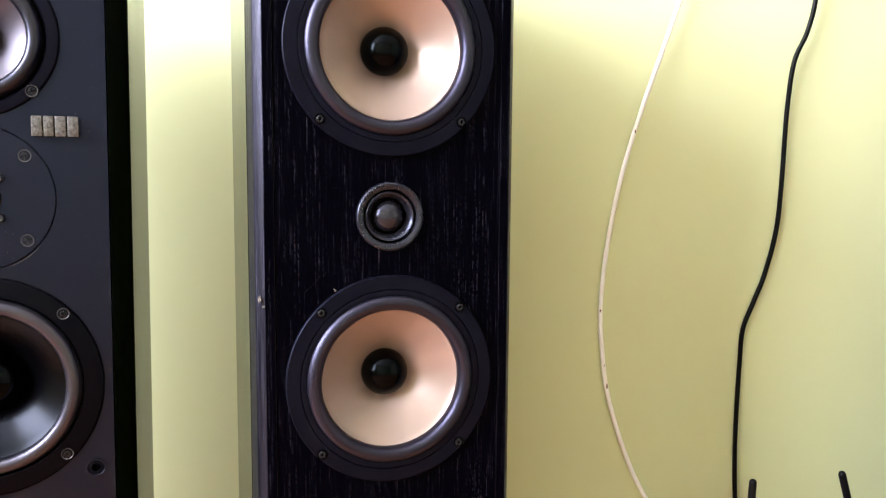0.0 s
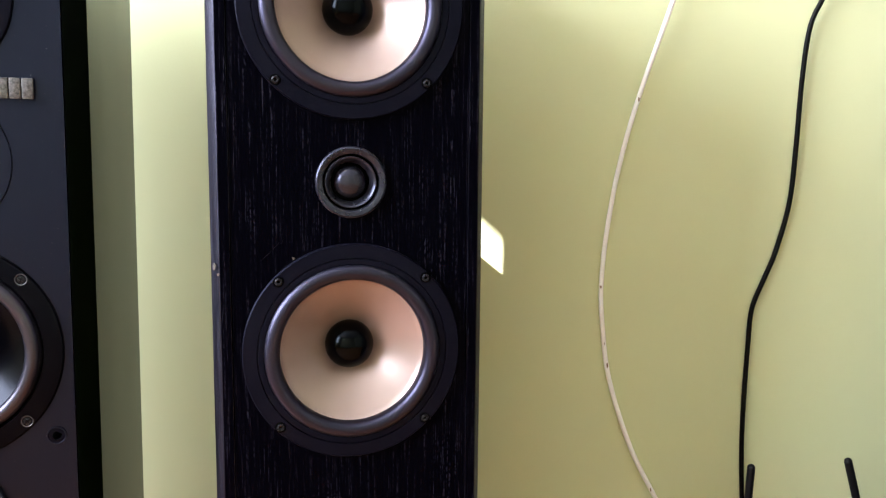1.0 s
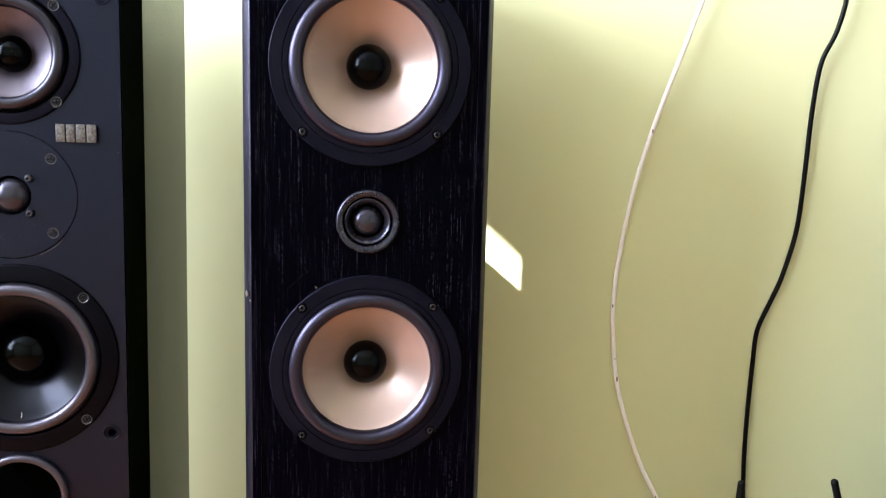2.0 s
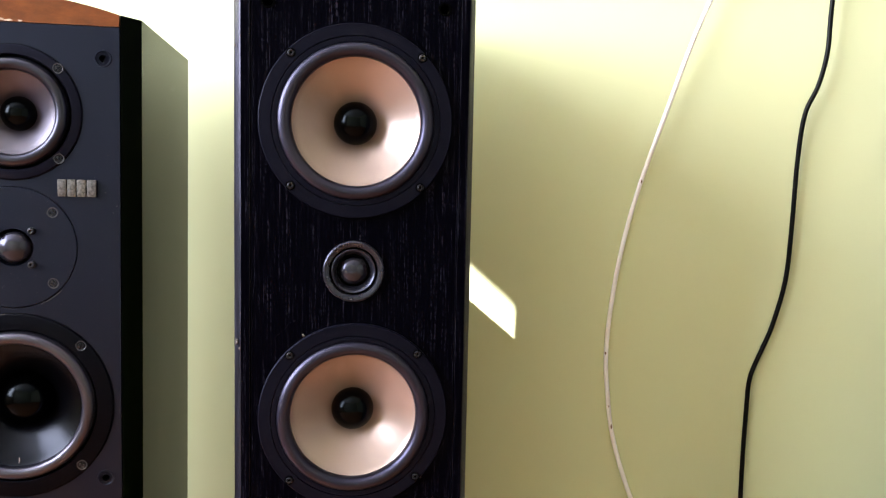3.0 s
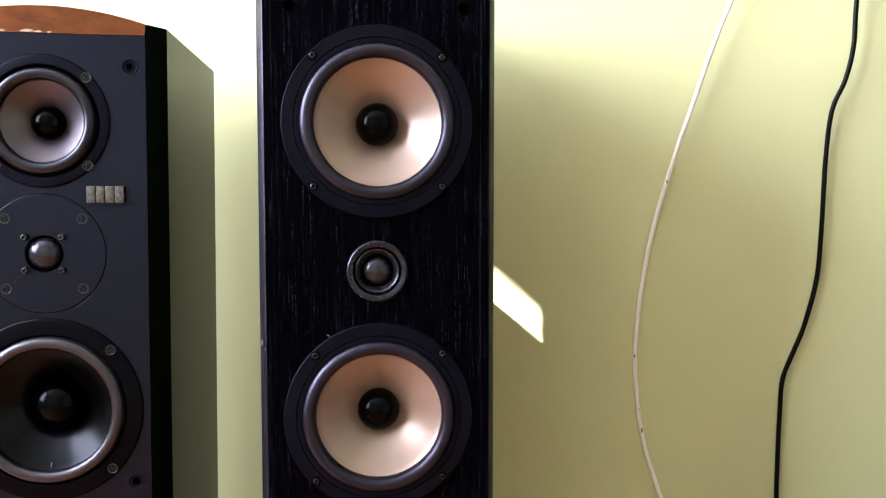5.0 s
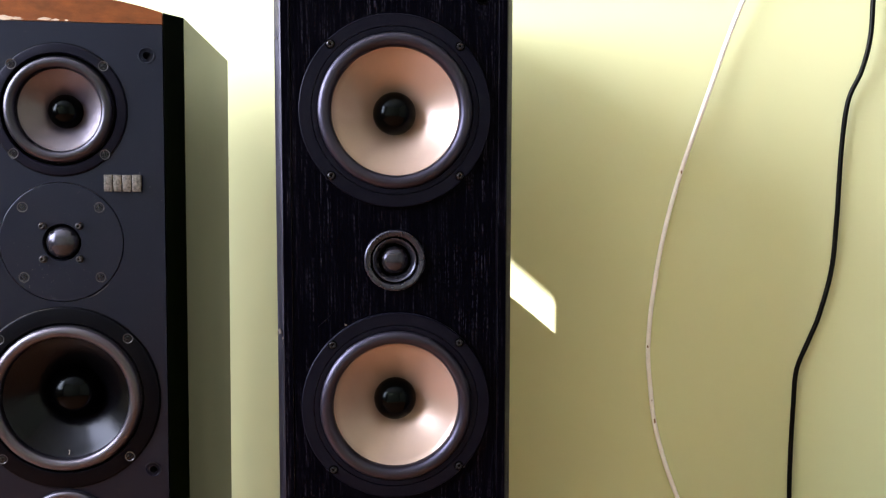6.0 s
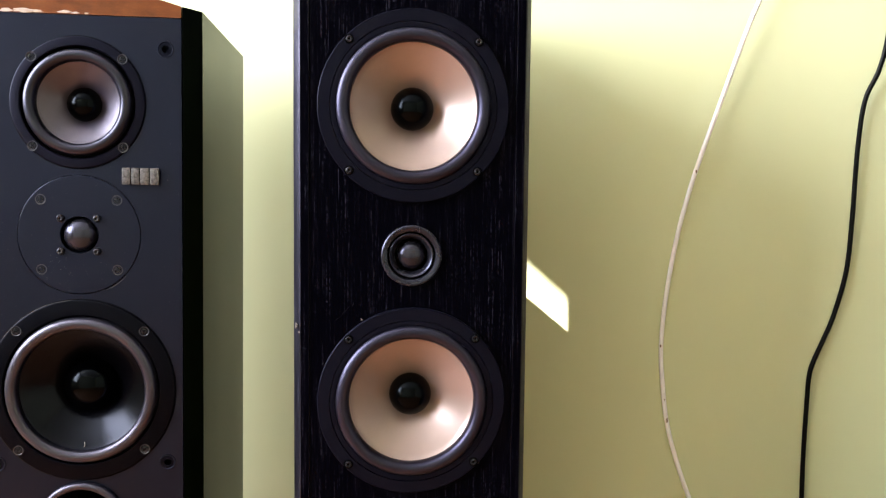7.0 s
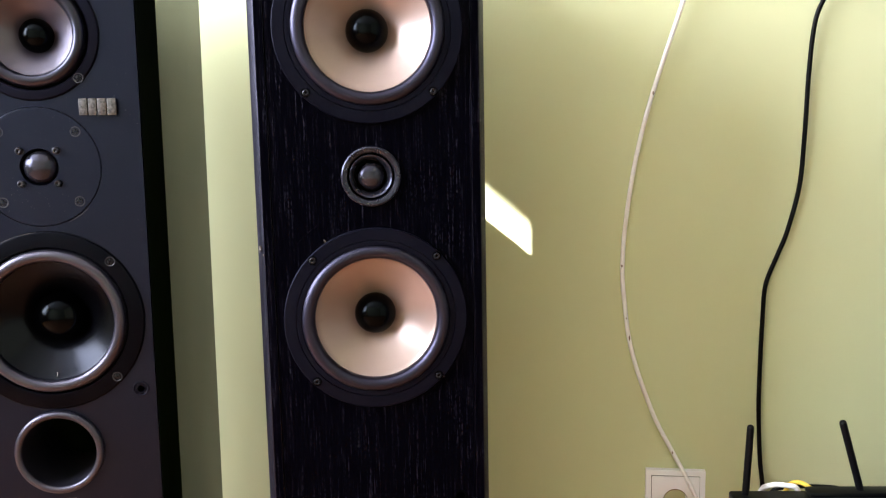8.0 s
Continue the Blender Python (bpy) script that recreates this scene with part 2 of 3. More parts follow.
def holed_panel(outline, holes, y0, y1, seg=64):
    """A flat panel in x and z from y0 (front) to y1, with round holes (x, z, r) that go through."""
    bm = bmesh.new()
    loops = [outline] + [[(x + r * math.cos(2 * math.pi * i / seg), z + r * math.sin(2 * math.pi * i / seg)) for i in range(seg)] for x, z, r in holes]
    front = []
    for loop in loops:
        vs = [bm.verts.new((x, y0, z)) for x, z in loop]
        front.append(vs)
    edges = [bm.edges.new((vs[i], vs[(i + 1) % len(vs)])) for vs in front for i in range(len(vs))]
    bmesh.ops.triangle_fill(bm, use_beauty=True, edges=edges, normal=(0, -1, 0))
    for vs in front:
        back = [bm.verts.new((v.co.x, y1, v.co.z)) for v in vs]
        for i in range(len(vs)):
            j = (i + 1) % len(vs)
            bm.faces.new((vs[i], vs[j], back[j], back[i]))
    return bm


def prism(plan, z0, z1):
    """A plan of (x, y) corners, raised from z0 to z1."""
    bm = bmesh.new()
    low = [bm.verts.new((x, y, z0)) for x, y in plan]
    high = [bm.verts.new((x, y, z1)) for x, y in plan]
    for i in range(len(plan)):
        j = (i + 1) % len(plan)
        bm.faces.new((low[i], low[j], high[j], high[i]))
    bm.faces.new(low)
    bm.faces.new(high[::-1])
    return bm


def smooth_line(points, per=8):
    """Catmull-Rom through the points."""
    p = [Vector(q) for q in points]
    p = [2 * p[0] - p[1]] + p + [2 * p[-1] - p[-2]]
    line = []
    for a, b, c, d in zip(p, p[1:], p[2:], p[3:]):
        for i in range(per):
            t = i / per
            line.append(0.5 * (2 * b + (c - a) * t + (2 * a - 5 * b + 4 * c - d) * t * t + (3 * b - a - 3 * c + d) * t ** 3))
    return line + [p[-2]]


def tube(points, r, seg=12, per=8):
    bm, rings = bmesh.new(), []
    line = smooth_line(points, per)
    for i, q in enumerate(line):
        way = (line[min(i + 1, len(line) - 1)] - line[max(i - 1, 0)]).normalized()
        side = way.cross(Vector((0, 1, 0)))
        side = side.normalized() if side.length > 0.05 else Vector((1, 0, 0))
        up = side.cross(way)
        rings.append([bm.verts.new(q + r * (math.cos(2 * math.pi * k / seg) * side + math.sin(2 * math.pi * k / seg) * up)) for k in range(seg)])
    for a, b in zip(rings, rings[1:]):
        for k in range(seg):
            j = (k + 1) % seg
            bm.faces.new((a[k], a[j], b[j], b[k]))
    bm.faces.new(rings[0])
    bm.faces.new(rings[-1])
    return bm


def flake(rng, w, h, thick, n=11):
    """A small chip with a ragged outline in x and z, raised towards negative y."""
    bm = bmesh.new()
    rim = [(math.cos(2 * math.pi * i / n) * w * rng.uniform(0.55, 1.0), math.sin(2 * math.pi * i / n) * h * rng.uniform(0.5, 1.0)) for i in range(n)]
    a = [bm.verts.new((x, 0, z)) for x, z in rim]
    b = [bm.verts.new((x * 0.85, -thick, z * 0.85)) for x, z in rim]
    for i in range(n):
        j = (i + 1) % n
        bm.faces.new((a[i], a[j], b[j], b[i]))
    bm.faces.new(b)
    return bm


# ---- the room ----
T = 0.12
solid("wall_north", box(ROOM_W - T, ROOM_E + T, WALL_Y, WALL_Y + T, 0, ROOM_H), GREEN, "light yellow-green painted plaster wall", "wall", "structure")
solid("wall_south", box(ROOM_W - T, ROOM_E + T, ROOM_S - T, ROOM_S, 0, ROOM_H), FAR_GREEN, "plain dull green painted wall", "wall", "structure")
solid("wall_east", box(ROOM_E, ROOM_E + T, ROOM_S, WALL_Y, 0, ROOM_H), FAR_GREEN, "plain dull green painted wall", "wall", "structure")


def window_wall():
    bm = box(ROOM_W - T, ROOM_W, WIN_Y1, WALL_Y, 0, ROOM_H)
    box(ROOM_W - T, ROOM_W, ROOM_S, WIN_Y0, 0, ROOM_H, bm=bm)
    box(ROOM_W - T, ROOM_W, WIN_Y0, WIN_Y1, 0, WIN_Z0, bm=bm)
    box(ROOM_W - T, ROOM_W, WIN_Y0, WIN_Y1, WIN_Z1, ROOM_H, bm=bm)
    return solid("wall_west", bm, GREEN, "light yellow-green wall with a window opening", "wall", "structure")


window_wall()
solid("floor", box(ROOM_W - T, ROOM_E + T, ROOM_S - T, WALL_Y + T, -0.1, 0), FLOOR, "orange-brown wooden floor", "floor", "structure")
solid("ceiling", box(ROOM_W - T, ROOM_E + T, ROOM_S - T, WALL_Y + T, ROOM_H, ROOM_H + 0.1), WHITE, "plain white painted ceiling", "ceiling", "structure")
solid("ground", box(-80, -2.2, -60, 60, -0.5, -0.4), GRASS, "grass outside the window", "ground", "structure")
# Added block, never in view: its edge limits the sun entering the window.
solid("sun_block", box(-9.0, -4.6, -12.0, -2.345, -0.4, 10.0), OUTSIDE, "unseen pale block added outside to cut off the sun", "building", "structure")

# Added out of view to give the sun patch its upright right edge.
solid("sun_trim_post", box(ROOM_W - 0.09, ROOM_W - 0.05, -0.40, -0.272, WIN_Z0, WIN_Z1, 0.002), WHITE, "unseen white post added in the window to trim the sun", "window", "structure")

# ---- black ash loudspeaker ----
TURN = 15.0
screw_mesh = as_mesh("screw", lathe([(0.0, 0.0022), (0.0011, 0.0022), (0.0013, -0.0010), (0.0022, -0.0013), (0.0030, -0.0008), (0.0034, 0.0006)], 18), DARK_STEEL)
# Flat black disc that stands for the shade of a sunk screw well.
well_mesh = as_mesh("screw_recess_shade", lathe([(0.0, -0.00022), (0.0042, -0.00022), (0.0045, 0.0001)], 20), VOID)


def cross_head():
    """A countersunk head with a cross recess, seen along y."""
    bm = lathe([(0.0031, 0.0012), (0.0033, 0.0002), (0.0030, -0.0005)], 24)
    ring = [v for v in bm.verts if v.co.y < -0.0004]
    inner = []
    for i in range(24):
        a = 2 * math.pi * i / 24
        reach = 0.0021 if i % 6 in (0, 1, 5) else 0.0009
        inner.append((reach * math.cos(a), reach * math.sin(a)))
    ring = sorted(ring, key=lambda v: math.atan2(v.co.z, v.co.x) % (2 * math.pi))
    top = [bm.verts.new((x, -0.0007, z)) for x, z in inner]
    low = [bm.verts.new((x * 0.7, 0.0016, z * 0.7)) for x, z in inner]
    for i in range(24):
        j = (i + 1) % 24
        bm.faces.new((ring[i], ring[j], top[j], top[i]))
        bm.faces.new((top[i], top[j], low[j], low[i]))
    bm.faces.new(low)
    return bm


cross_mesh = as_mesh("screw", cross_head(), DARK_STEEL)


def screws(parent, places, y):
    for x, z in places:
        part("screw", screw_mesh, None, parent, "small dark steel socket screw", (x, y, z), (0, random.uniform(0, 60), 0))


def cross_screws(parent, places, y, cup):
    """Cross-head screws, each in a countersunk cup coloured bright for the light on its rim."""
    for x, z in places:
        part("screw_cup", cup, None, parent, "", (x, y, z))
        part("screw", cross_mesh, None, parent, "countersunk cross-head steel screw", (x, y + 0.0004, z), (0, random.uniform(0, 90), 0))


def square(d, dz=None):
    dz = dz or d
    return [(-d, -dz), (-d, dz), (d, -dz), (d, dz)]


def beige_woofer(parent, z):
    prof = [(0.0895, 0.001), (0.0895, -0.0030), (0.0887, -0.0040), (0.0782, -0.0041), (0.0780, -0.0026), (0.0772, -0.0026),
            (0.0770, -0.0042), (0.0745, -0.0044), (0.0728, -0.0042), (0.0720, -0.0034), (0.0714, 0.012)]
    w = part("woofer", lathe(prof, 96), FLANGE, parent, "round black flange of a beige woofer", (0, 0, z))
    part("surround", lathe([(0.0726, 0.004)] + arc(0.0662, -0.0022, 0.0064, -0.0062, 0, 180, 16) + [(0.0596, 0.001), (0.0592, 0.006)], 96), RUBBER, w, "black rubber surround roll")
    cone = [(0.0602, 0.0008), (0.0590, 0.0022)] + [(0.0590 - 0.0393 * k, 0.0022 + 0.0270 * (0.9 * k + 0.1 * k * k)) for k in [i / 10 for i in range(1, 11)]]
    part("cone", lathe(cone, 96), CONE, w, "beige satin loudspeaker cone")
    part("dust_cap", lathe([(0.0203, 0.0300), (0.0207, 0.0282)] + [(0.0207 * math.cos(a), 0.0262 - 0.0185 * math.sin(a)) for a in [math.pi / 2 * i / 10 for i in range(10)]] + [(0, 0.0077)], 48), GLOSS, w, "glossy black domed dust cap")
    for x, zz in square(0.06):
        part("screw_recess_shade", well_mesh, None, w, "", (x, -0.0042, zz))
    screws(w, square(0.06), -0.0045)
    return w


def ash_loudspeaker():
    top, depth = 1.105, 0.333
    sp = thing("loudspeaker", pose(0, 0, 0, 0, 0, TURN), "black ash floorstanding loudspeaker with two beige woofers", "loudspeaker", "loudspeakers at the wall")
    edge = [(0.0970, 0.0), (0.1046, 0.0), (0.1054, 0.0002), (0.1061, 0.0009), (0.1113, 0.0096), (0.1118, 0.0106), (0.112, 0.0118)]
    right = edge + [(0.112, depth - 0.002), (0.110, depth)]
    plan = right + [(-x, y) for x, y in right[::-1]] + [(-0.0968, 0.09), (0.0968, 0.09)]
    part("cabinet_body", prism(plan, 0.0, top), ASH_EDGE, sp)
    for side in (-1, 1):
        part("side_panel", box(min(side * 0.1120, side * 0.1126), max(side * 0.1120, side * 0.1126), 0.0800, depth - 0.004, 0.002, top - 0.002, 0.0002, 1), SIDE, sp, "smooth black side of the cabinet")
        part("edge_strip", box(min(side * 0.0972, side * 0.1050), max(side * 0.0972, side * 0.1050), -0.0004, 0.0008, 0.002, top - 0.002, 0.0002, 1), ASH, sp, "narrow black ash strip beside the front")
    holes = [(0, 0.950, 0.079), (0, 0.6715, 0.079), (-0.0013, 0.8105, 0.0255)] + [(x, z, 0.0046) for x in (-0.081, 0.081) for z in (1.056, 0.481)]
    part("front_panel", holed_panel([(-0.0960, 0.002), (0.0960, 0.002), (0.0960, top - 0.002), (-0.0960, top - 0.002)], holes, 0.0006, 0.02), ASH, sp, "black ash front with open vertical grain")
    beige_woofer(sp, 0.950)
    beige_woofer(sp, 0.6715)
    ring = [(0.0288, 0.001), (0.0288, -0.0018), (0.0284, -0.0030), (0.0274, -0.0037), (0.0258, -0.0037), (0.0232, -0.0024), (0.0227, -0.0012), (0.0226, 0.006)]
    tw = part("tweeter", lathe(ring, 72), RIM, sp, "small tweeter with a dark grey rim", (-0.0013, 0, 0.8105))
    part("rim_groove", lathe([(0.0227, 0.004), (0.0206, 0.004)], 64), VOID, tw)
    part("waveguide", lathe([(0.0208, 0.006), (0.0208, -0.0008), (0.0202, -0.0012), (0.0194, -0.0008), (0.0158, 0.0046), (0.0154, 0.010)], 64), RIM, tw, "sloping dark grey ring round the dome")
    part("tweeter_surround", lathe([(0.0158, 0.0085), (0.0150, 0.0068), (0.0142, 0.0066), (0.0134, 0.0080)], 48), VOID, tw)
    part("dome", lathe([(0.0136 * math.cos(a), 0.0078 - 0.0095 * math.sin(a)) for a in [math.pi / 2 * i / 12 for i in range(12)]] + [(0, -0.0017)], 48), DOME, tw, "domed dark metal diaphragm")
    for x in (-0.081, 0.081):
        for z in (1.056, 0.481):
            part("grille_socket", lathe([(0.0064, 0.0006), (0.0062, -0.0004), (0.0046, -0.0003), (0.0042, 0.004), (0.0042, 0.016), (0, 0.016)], 20), VOID, sp, "", (x, 0, z))
    rng = random.Random(4)
    part("chipped_edge", flake(rng, 0.0026, 0.0038, 0.0008), BARE, sp, "chip showing bare wood", (-0.1090, 0.0022, 0.744), (0, 0, -40))
    part("chipped_edge", flake(rng, 0.0014, 0.0016, 0.0006), BARE, sp, "chip showing bare wood", (-0.1062, 0.0008, 0.738), (0, 0, -20))
    part("chipped_edge", flake(rng, 0.0014, 0.0020, 0.0006), BARE, sp, "chip showing bare wood", (-0.1100, 0.0040, 1.016), (0, 0, -50))
    part("chipped_edge", flake(rng, 0.0019, 0.0013, 0.0006), BARE, sp, "chip showing bare wood", (-0.0475, 0.0006, 0.7495), (0, 35, 0))
    part("chipped_edge", flake(rng, 0.0013, 0.0011, 0.0006), BARE, sp, "chip showing bare wood", (0.0655, 0.0006, 0.6085))
    # Fine scratches in the veneer.
    for a, b in (((-0.0735, 0.748), (-0.0590, 0.7625)), ((-0.0572, 0.7618), (-0.0556, 0.7652))):
        part("scratch_or_glint", tube([(a[0], 0.0006, a[1]), ((a[0] + b[0]) / 2 + 0.0008, 0.0006, (a[1] + b[1]) / 2), (b[0], 0.0006, b[1])], 0.00006, 6, 3), STEEL, sp, "fine pale line, scratched or an edge glint")
    return sp


ash_loudspeaker()


# ---- dark loudspeaker with an arched wooden brow ----
def brow(x):
    return 1.0640 - 1.58 * min(abs(x), 0.0978) ** 2 - 0.06 * max(abs(x) - 0.0978, 0)


def arched_body(half, inner, depth, cut):
    """A cabinet with an arched top, cut-off front corners and a hollow behind the baffle."""
    bm = bmesh.new()
    xs = [-half, -inner - 0.001, -inner] + [inner * (2 * i / 14 - 1) for i in range(1, 14)] + [inner, inner + 0.001, half]
    fronts = [cut, 0.0006, 0.09] + [0.09] * 13 + [0.09, 0.0006, cut]
    cols = [[bm.verts.new((x, y, z)) for y, z in ((f, 0.0), (f, brow(x)), (depth, brow(x)), (depth, 0.0))] for x, f in zip(xs, fronts)]
    for a, b in zip(cols, cols[1:]):
        for k in range(4):
            j = (k + 1) % 4
            bm.faces.new((a[k], a[j], b[j], b[k]))
    bm.faces.new(cols[0])
    bm.faces.new(cols[-1])
    return bm


def grey_driver(parent, name, z, x, flange, lip, roll, cone_r, cap, depth, cone_mat, flange_mat, roll_mat, label, spots):
    """A flat ring flange, a black ring for the shade inside it, a rubber roll, a cone and a domed cap."""
    prof = [(flange, 0.001), (flange, -0.0012), (flange - 0.0006, -0.0020), (flange - 0.0014, -0.0023), (lip + 0.0008, -0.0024), (lip, -0.0018), (lip - 0.0004, 0.0040)]
    d = part(name, lathe(prof, 96), flange_mat, parent, label, (x, 0, z))
    part("flange_gap", lathe([(flange + 0.0007, 0.0), (flange + 0.0006, -0.0003), (flange - 0.0002, -0.0003)], 96), VOID, d)
    # Shade between flange and roll, put in as a black ring.
    part("groove_shade", lathe([(lip + 0.0002, 0.0030), (roll - 0.0020, 0.0034), (roll - 0.0030, 0.012)], 96), VOID, d)
    mid, wide = (roll + cone_r) / 2, (roll - cone_r) / 2
    part("surround", lathe([(roll + 0.0006, 0.0040), (roll + 0.0005, 0.0004), (roll, -0.0012)] + arc(mid, -0.0014, wide * 0.96, -0.0058, 0, 180, 16) + [(cone_r + 0.0002, 0.0030), (cone_r - 0.0008, 0.006)], 96), roll_mat, d, "shiny black rubber surround")
    cone = [(cone_r + 0.0008, 0.0024), (cone_r - 0.0006, 0.0036)] + [(cone_r - 0.0006 - (cone_r - cap + 0.0006) * k, 0.0036 + (depth - 0.0036) * (0.8 * k + 0.2 * k * k)) for k in [i / 10 for i in range(1, 11)]]
    part("cone", lathe(cone, 96), cone_mat, d)
    part("dust_cap", lathe([(cap + 0.0008, depth)] + [((cap + 0.0004) * math.cos(a), depth - 0.0005 - cap * 0.92 * math.sin(a)) for a in [math.pi / 2 * i / 10 for i in range(10)]] + [(0, depth - 0.0005 - cap * 0.92)], 48), GLOSS, d, "glossy black domed dust cap")
    cross_screws(d, spots, -0.0024, as_mesh("screw_cup", lathe([(0.0050, 0.0002), (0.0049, -0.0003), (0.0045, -0.0003), (0.0034, 0.0006), (0.0, 0.0006)], 24), CUP))
    return d


def browed_loudspeaker():
    half, inner, depth, cut = 0.1148, 0.0978, 0.300, 0.018
    sp = thing("loudspeaker", pose(-0.3370, -0.0209, 0.0009, 0, 0.45, TURN), "dark grey-black loudspeaker with red-brown wooden top edge", "loudspeaker", "loudspeakers at the wall")
    part("cabinet_body", arched_body(half, inner, depth, cut), VINYL, sp, "smooth black cabinet with arched top")
    line = 1.0376
    holes = [(-0.0005, 0.9530, 0.056), (-0.0010, 0.8238, 0.0592), (-0.0005, 0.6680, 0.080), (-0.0012, 0.5305, 0.0400)]
    holes += [(x, z, 0.0036) for x in (-0.0827, 0.0827) for z in (1.0072, 0.5934)]
    part("front_panel", holed_panel([(-inner, 0.002), (inner, 0.002), (inner, line - 0.0005), (-inner, line - 0.0005)], holes, 0.0, 0.02), SATIN, sp, "dark satin front panel, dusty and scratched")
    n = 20
    rim = [(-inner + 2 * inner * i / n, brow(inner * (2 * i / n - 1))) for i in range(n + 1)]
    wood = part("wooden_brow", holed_panel([(-inner, line), (inner, line)] + rim[::-1], [], -0.0006, 0.02), WOOD, sp, "arched red-brown burl wood strip, worn")
    rng = random.Random(11)
    for x, w, h, dz in ((-0.012, 0.0075, 0.0022, 0.0018), (-0.002, 0.005, 0.0014, 0.0012), (0.0085, 0.0030, 0.0014, 0.0012), (-0.050, 0.012, 0.0028, 0.0022), (-0.038, 0.008, 0.0020, 0.0016), (-0.066, 0.008, 0.0022, 0.0018)):
        part("worn_patch", flake(rng, w, h, 0.0004, 15), FADED, wood, "pale patch of worn veneer", (x, -0.0006, line + dz))
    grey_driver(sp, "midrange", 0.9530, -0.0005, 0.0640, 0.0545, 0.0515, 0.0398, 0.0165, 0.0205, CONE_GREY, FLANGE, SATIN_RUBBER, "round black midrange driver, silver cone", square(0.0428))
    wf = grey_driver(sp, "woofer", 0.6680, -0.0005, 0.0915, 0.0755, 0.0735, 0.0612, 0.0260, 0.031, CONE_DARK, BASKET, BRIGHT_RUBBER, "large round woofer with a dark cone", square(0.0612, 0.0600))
    tw = part("tweeter", lathe([(0.0584, 0.0010), (0.0584, -0.0001), (0.0580, -0.0004), (0.0185, -0.0004), (0.0180, 0.0005), (0.0176, 0.008)], 96), SATIN, sp, "flush round dark tweeter plate", (-0.001, 0, 0.8238))
    part("tweeter_surround", lathe([(0.0178, 0.006), (0.0166, 0.0042), (0.0158, 0.0050)], 48), RUBBER, tw)
    part("dome", lathe([(0.0158 * math.cos(a), 0.0048 - 0.0118 * math.sin(a)) for a in [math.pi / 2 * i / 12 for i in range(12)]] + [(0, -0.0070)], 48), DOME, tw, "glossy black dome diaphragm")
    cross_screws(tw, square(0.0363, 0.0345), -0.0005, as_mesh("screw_cup", lathe([(0.0052, 0.0003), (0.0050, -0.0002), (0.0046, -0.0002), (0.0034, 0.0006), (0.0, 0.0006)], 24), CUP))
    lug = lathe([(0.0, -0.0022), (0.0011, -0.0022), (0.0013, -0.0050), (0.0022, -0.0052), (0.0033, -0.0042), (0.0038, -0.0026), (0.0038, -0.0002)], 18)
    lug = as_mesh("dome_screw", lug, STEEL)
    for x, z in square(0.0173, 0.0162):
        part("dome_screw", lug, None, tw, "raised steel screw beside the dome", (x, 0, z), (0, random.uniform(0, 60), 0))
    pr = [(0.0440, 0.001), (0.0440, -0.0030)] + arc(0.0403, -0.0030, 0.0037, -0.0036, 0, 180, 12) + [(0.0364, 0.003), (0.0360, 0.12)]
    port = part("bass_port", lathe(pr, 72), BRIGHT_RUBBER, sp, "round bass port with a raised rim", (-0.0012, 0, 0.5305))
    part("port_tube_end", lathe([(0.0362, 0.12), (0, 0.12)], 48), VOID, port)
    for x in (-0.0827, 0.0827):
        for z in (1.0072, 0.5934):
            part("grille_socket", lathe([(0.0084, 0.0003), (0.0081, -0.0007), (0.0070, -0.0008), (0.0064, 0.0), (0.0037, 0.0), (0.0036, 0.016), (0, 0.016)], 24), SATIN, sp, "", (x, 0, z))
    # Glint in the groove round the tweeter plate, drawn as a pale line.
    ring = [(-0.001 + 0.0603 * math.cos(radians(a)), -0.0001, 0.8238 + 0.0603 * math.sin(radians(a))) for a in (-66, -60, -54, -48, -43)]
    part("scratch_or_glint", tube(ring, 0.00022, 6, 3), SILVER, sp, "fine pale line, scratched or an edge glint")
    # Light caught by the woofer flange's bevel, drawn as a bright line.
    ring = [(-0.001 + 0.0916 * math.cos(radians(a)), -0.0019, 0.668 + 0.0916 * math.sin(radians(a))) for a in (95, 108, 120, 132, 144)]
    part("scratch_or_glint", tube(ring, 0.0002, 6, 4), SILVER, wf, "bright line for light on the flange bevel", (0.001, 0, -0.668))
    part("fleck", tube([(0.0005, 0.0022, -0.0585), (0.0010, 0.0030, -0.0560), (0.0002, 0.0046, -0.0540)], 0.0003, 6, 3), FADED, wf, "pale fleck low on the cone")
    # raised emblem: four plain blocks
    emblem = part("emblem", box(0.0420, 0.0764, -0.0030, 0.0004, 0.8748, 0.8900, 0.0006), VINYL, sp, "small raised silver emblem of plain blocks")
    for x0, x1 in ((0.0414, 0.0496), (0.0504, 0.0582), (0.0590, 0.0674), (0.0682, 0.0768)):
        part("emblem_block", box(x0, x1, -0.0056, -0.0028, 0.8742, 0.8906, 0.0008), SILVER, emblem)
    part("badge", box(-0.020, 0.012, -0.0012, 0.0004, 0.462, 0.4795, 0.0005), SILVER, sp, "flat silver badge under the port")
    return sp


browed_loudspeaker()

# ---- cables on the wall ----
white_run = [(0.62, 0.362, 1.60), (0.52, 0.360, 1.42), (0.436, 0.362, 1.26), (0.3806, 0.366, 1.1318), (0.3596, 0.370, 1.0755), (0.3365, 0.374, 1.0029), (0.3046, 0.379, 0.9009), (0.2842, 0.382, 0.816),
             (0.2715, 0.383, 0.731), (0.267, 0.383, 0.661), (0.271, 0.383, 0.607), (0.278, 0.382, 0.556), (0.293, 0.381, 0.502), (0.315, 0.380, 0.444), (0.3388, 0.377, 0.398),
             (0.3675, 0.370, 0.3427), (0.400, 0.366, 0.260), (0.43, 0.366, 0.15), (0.45, 0.362, 0.02), (0.50, 0.355, 0.005)]
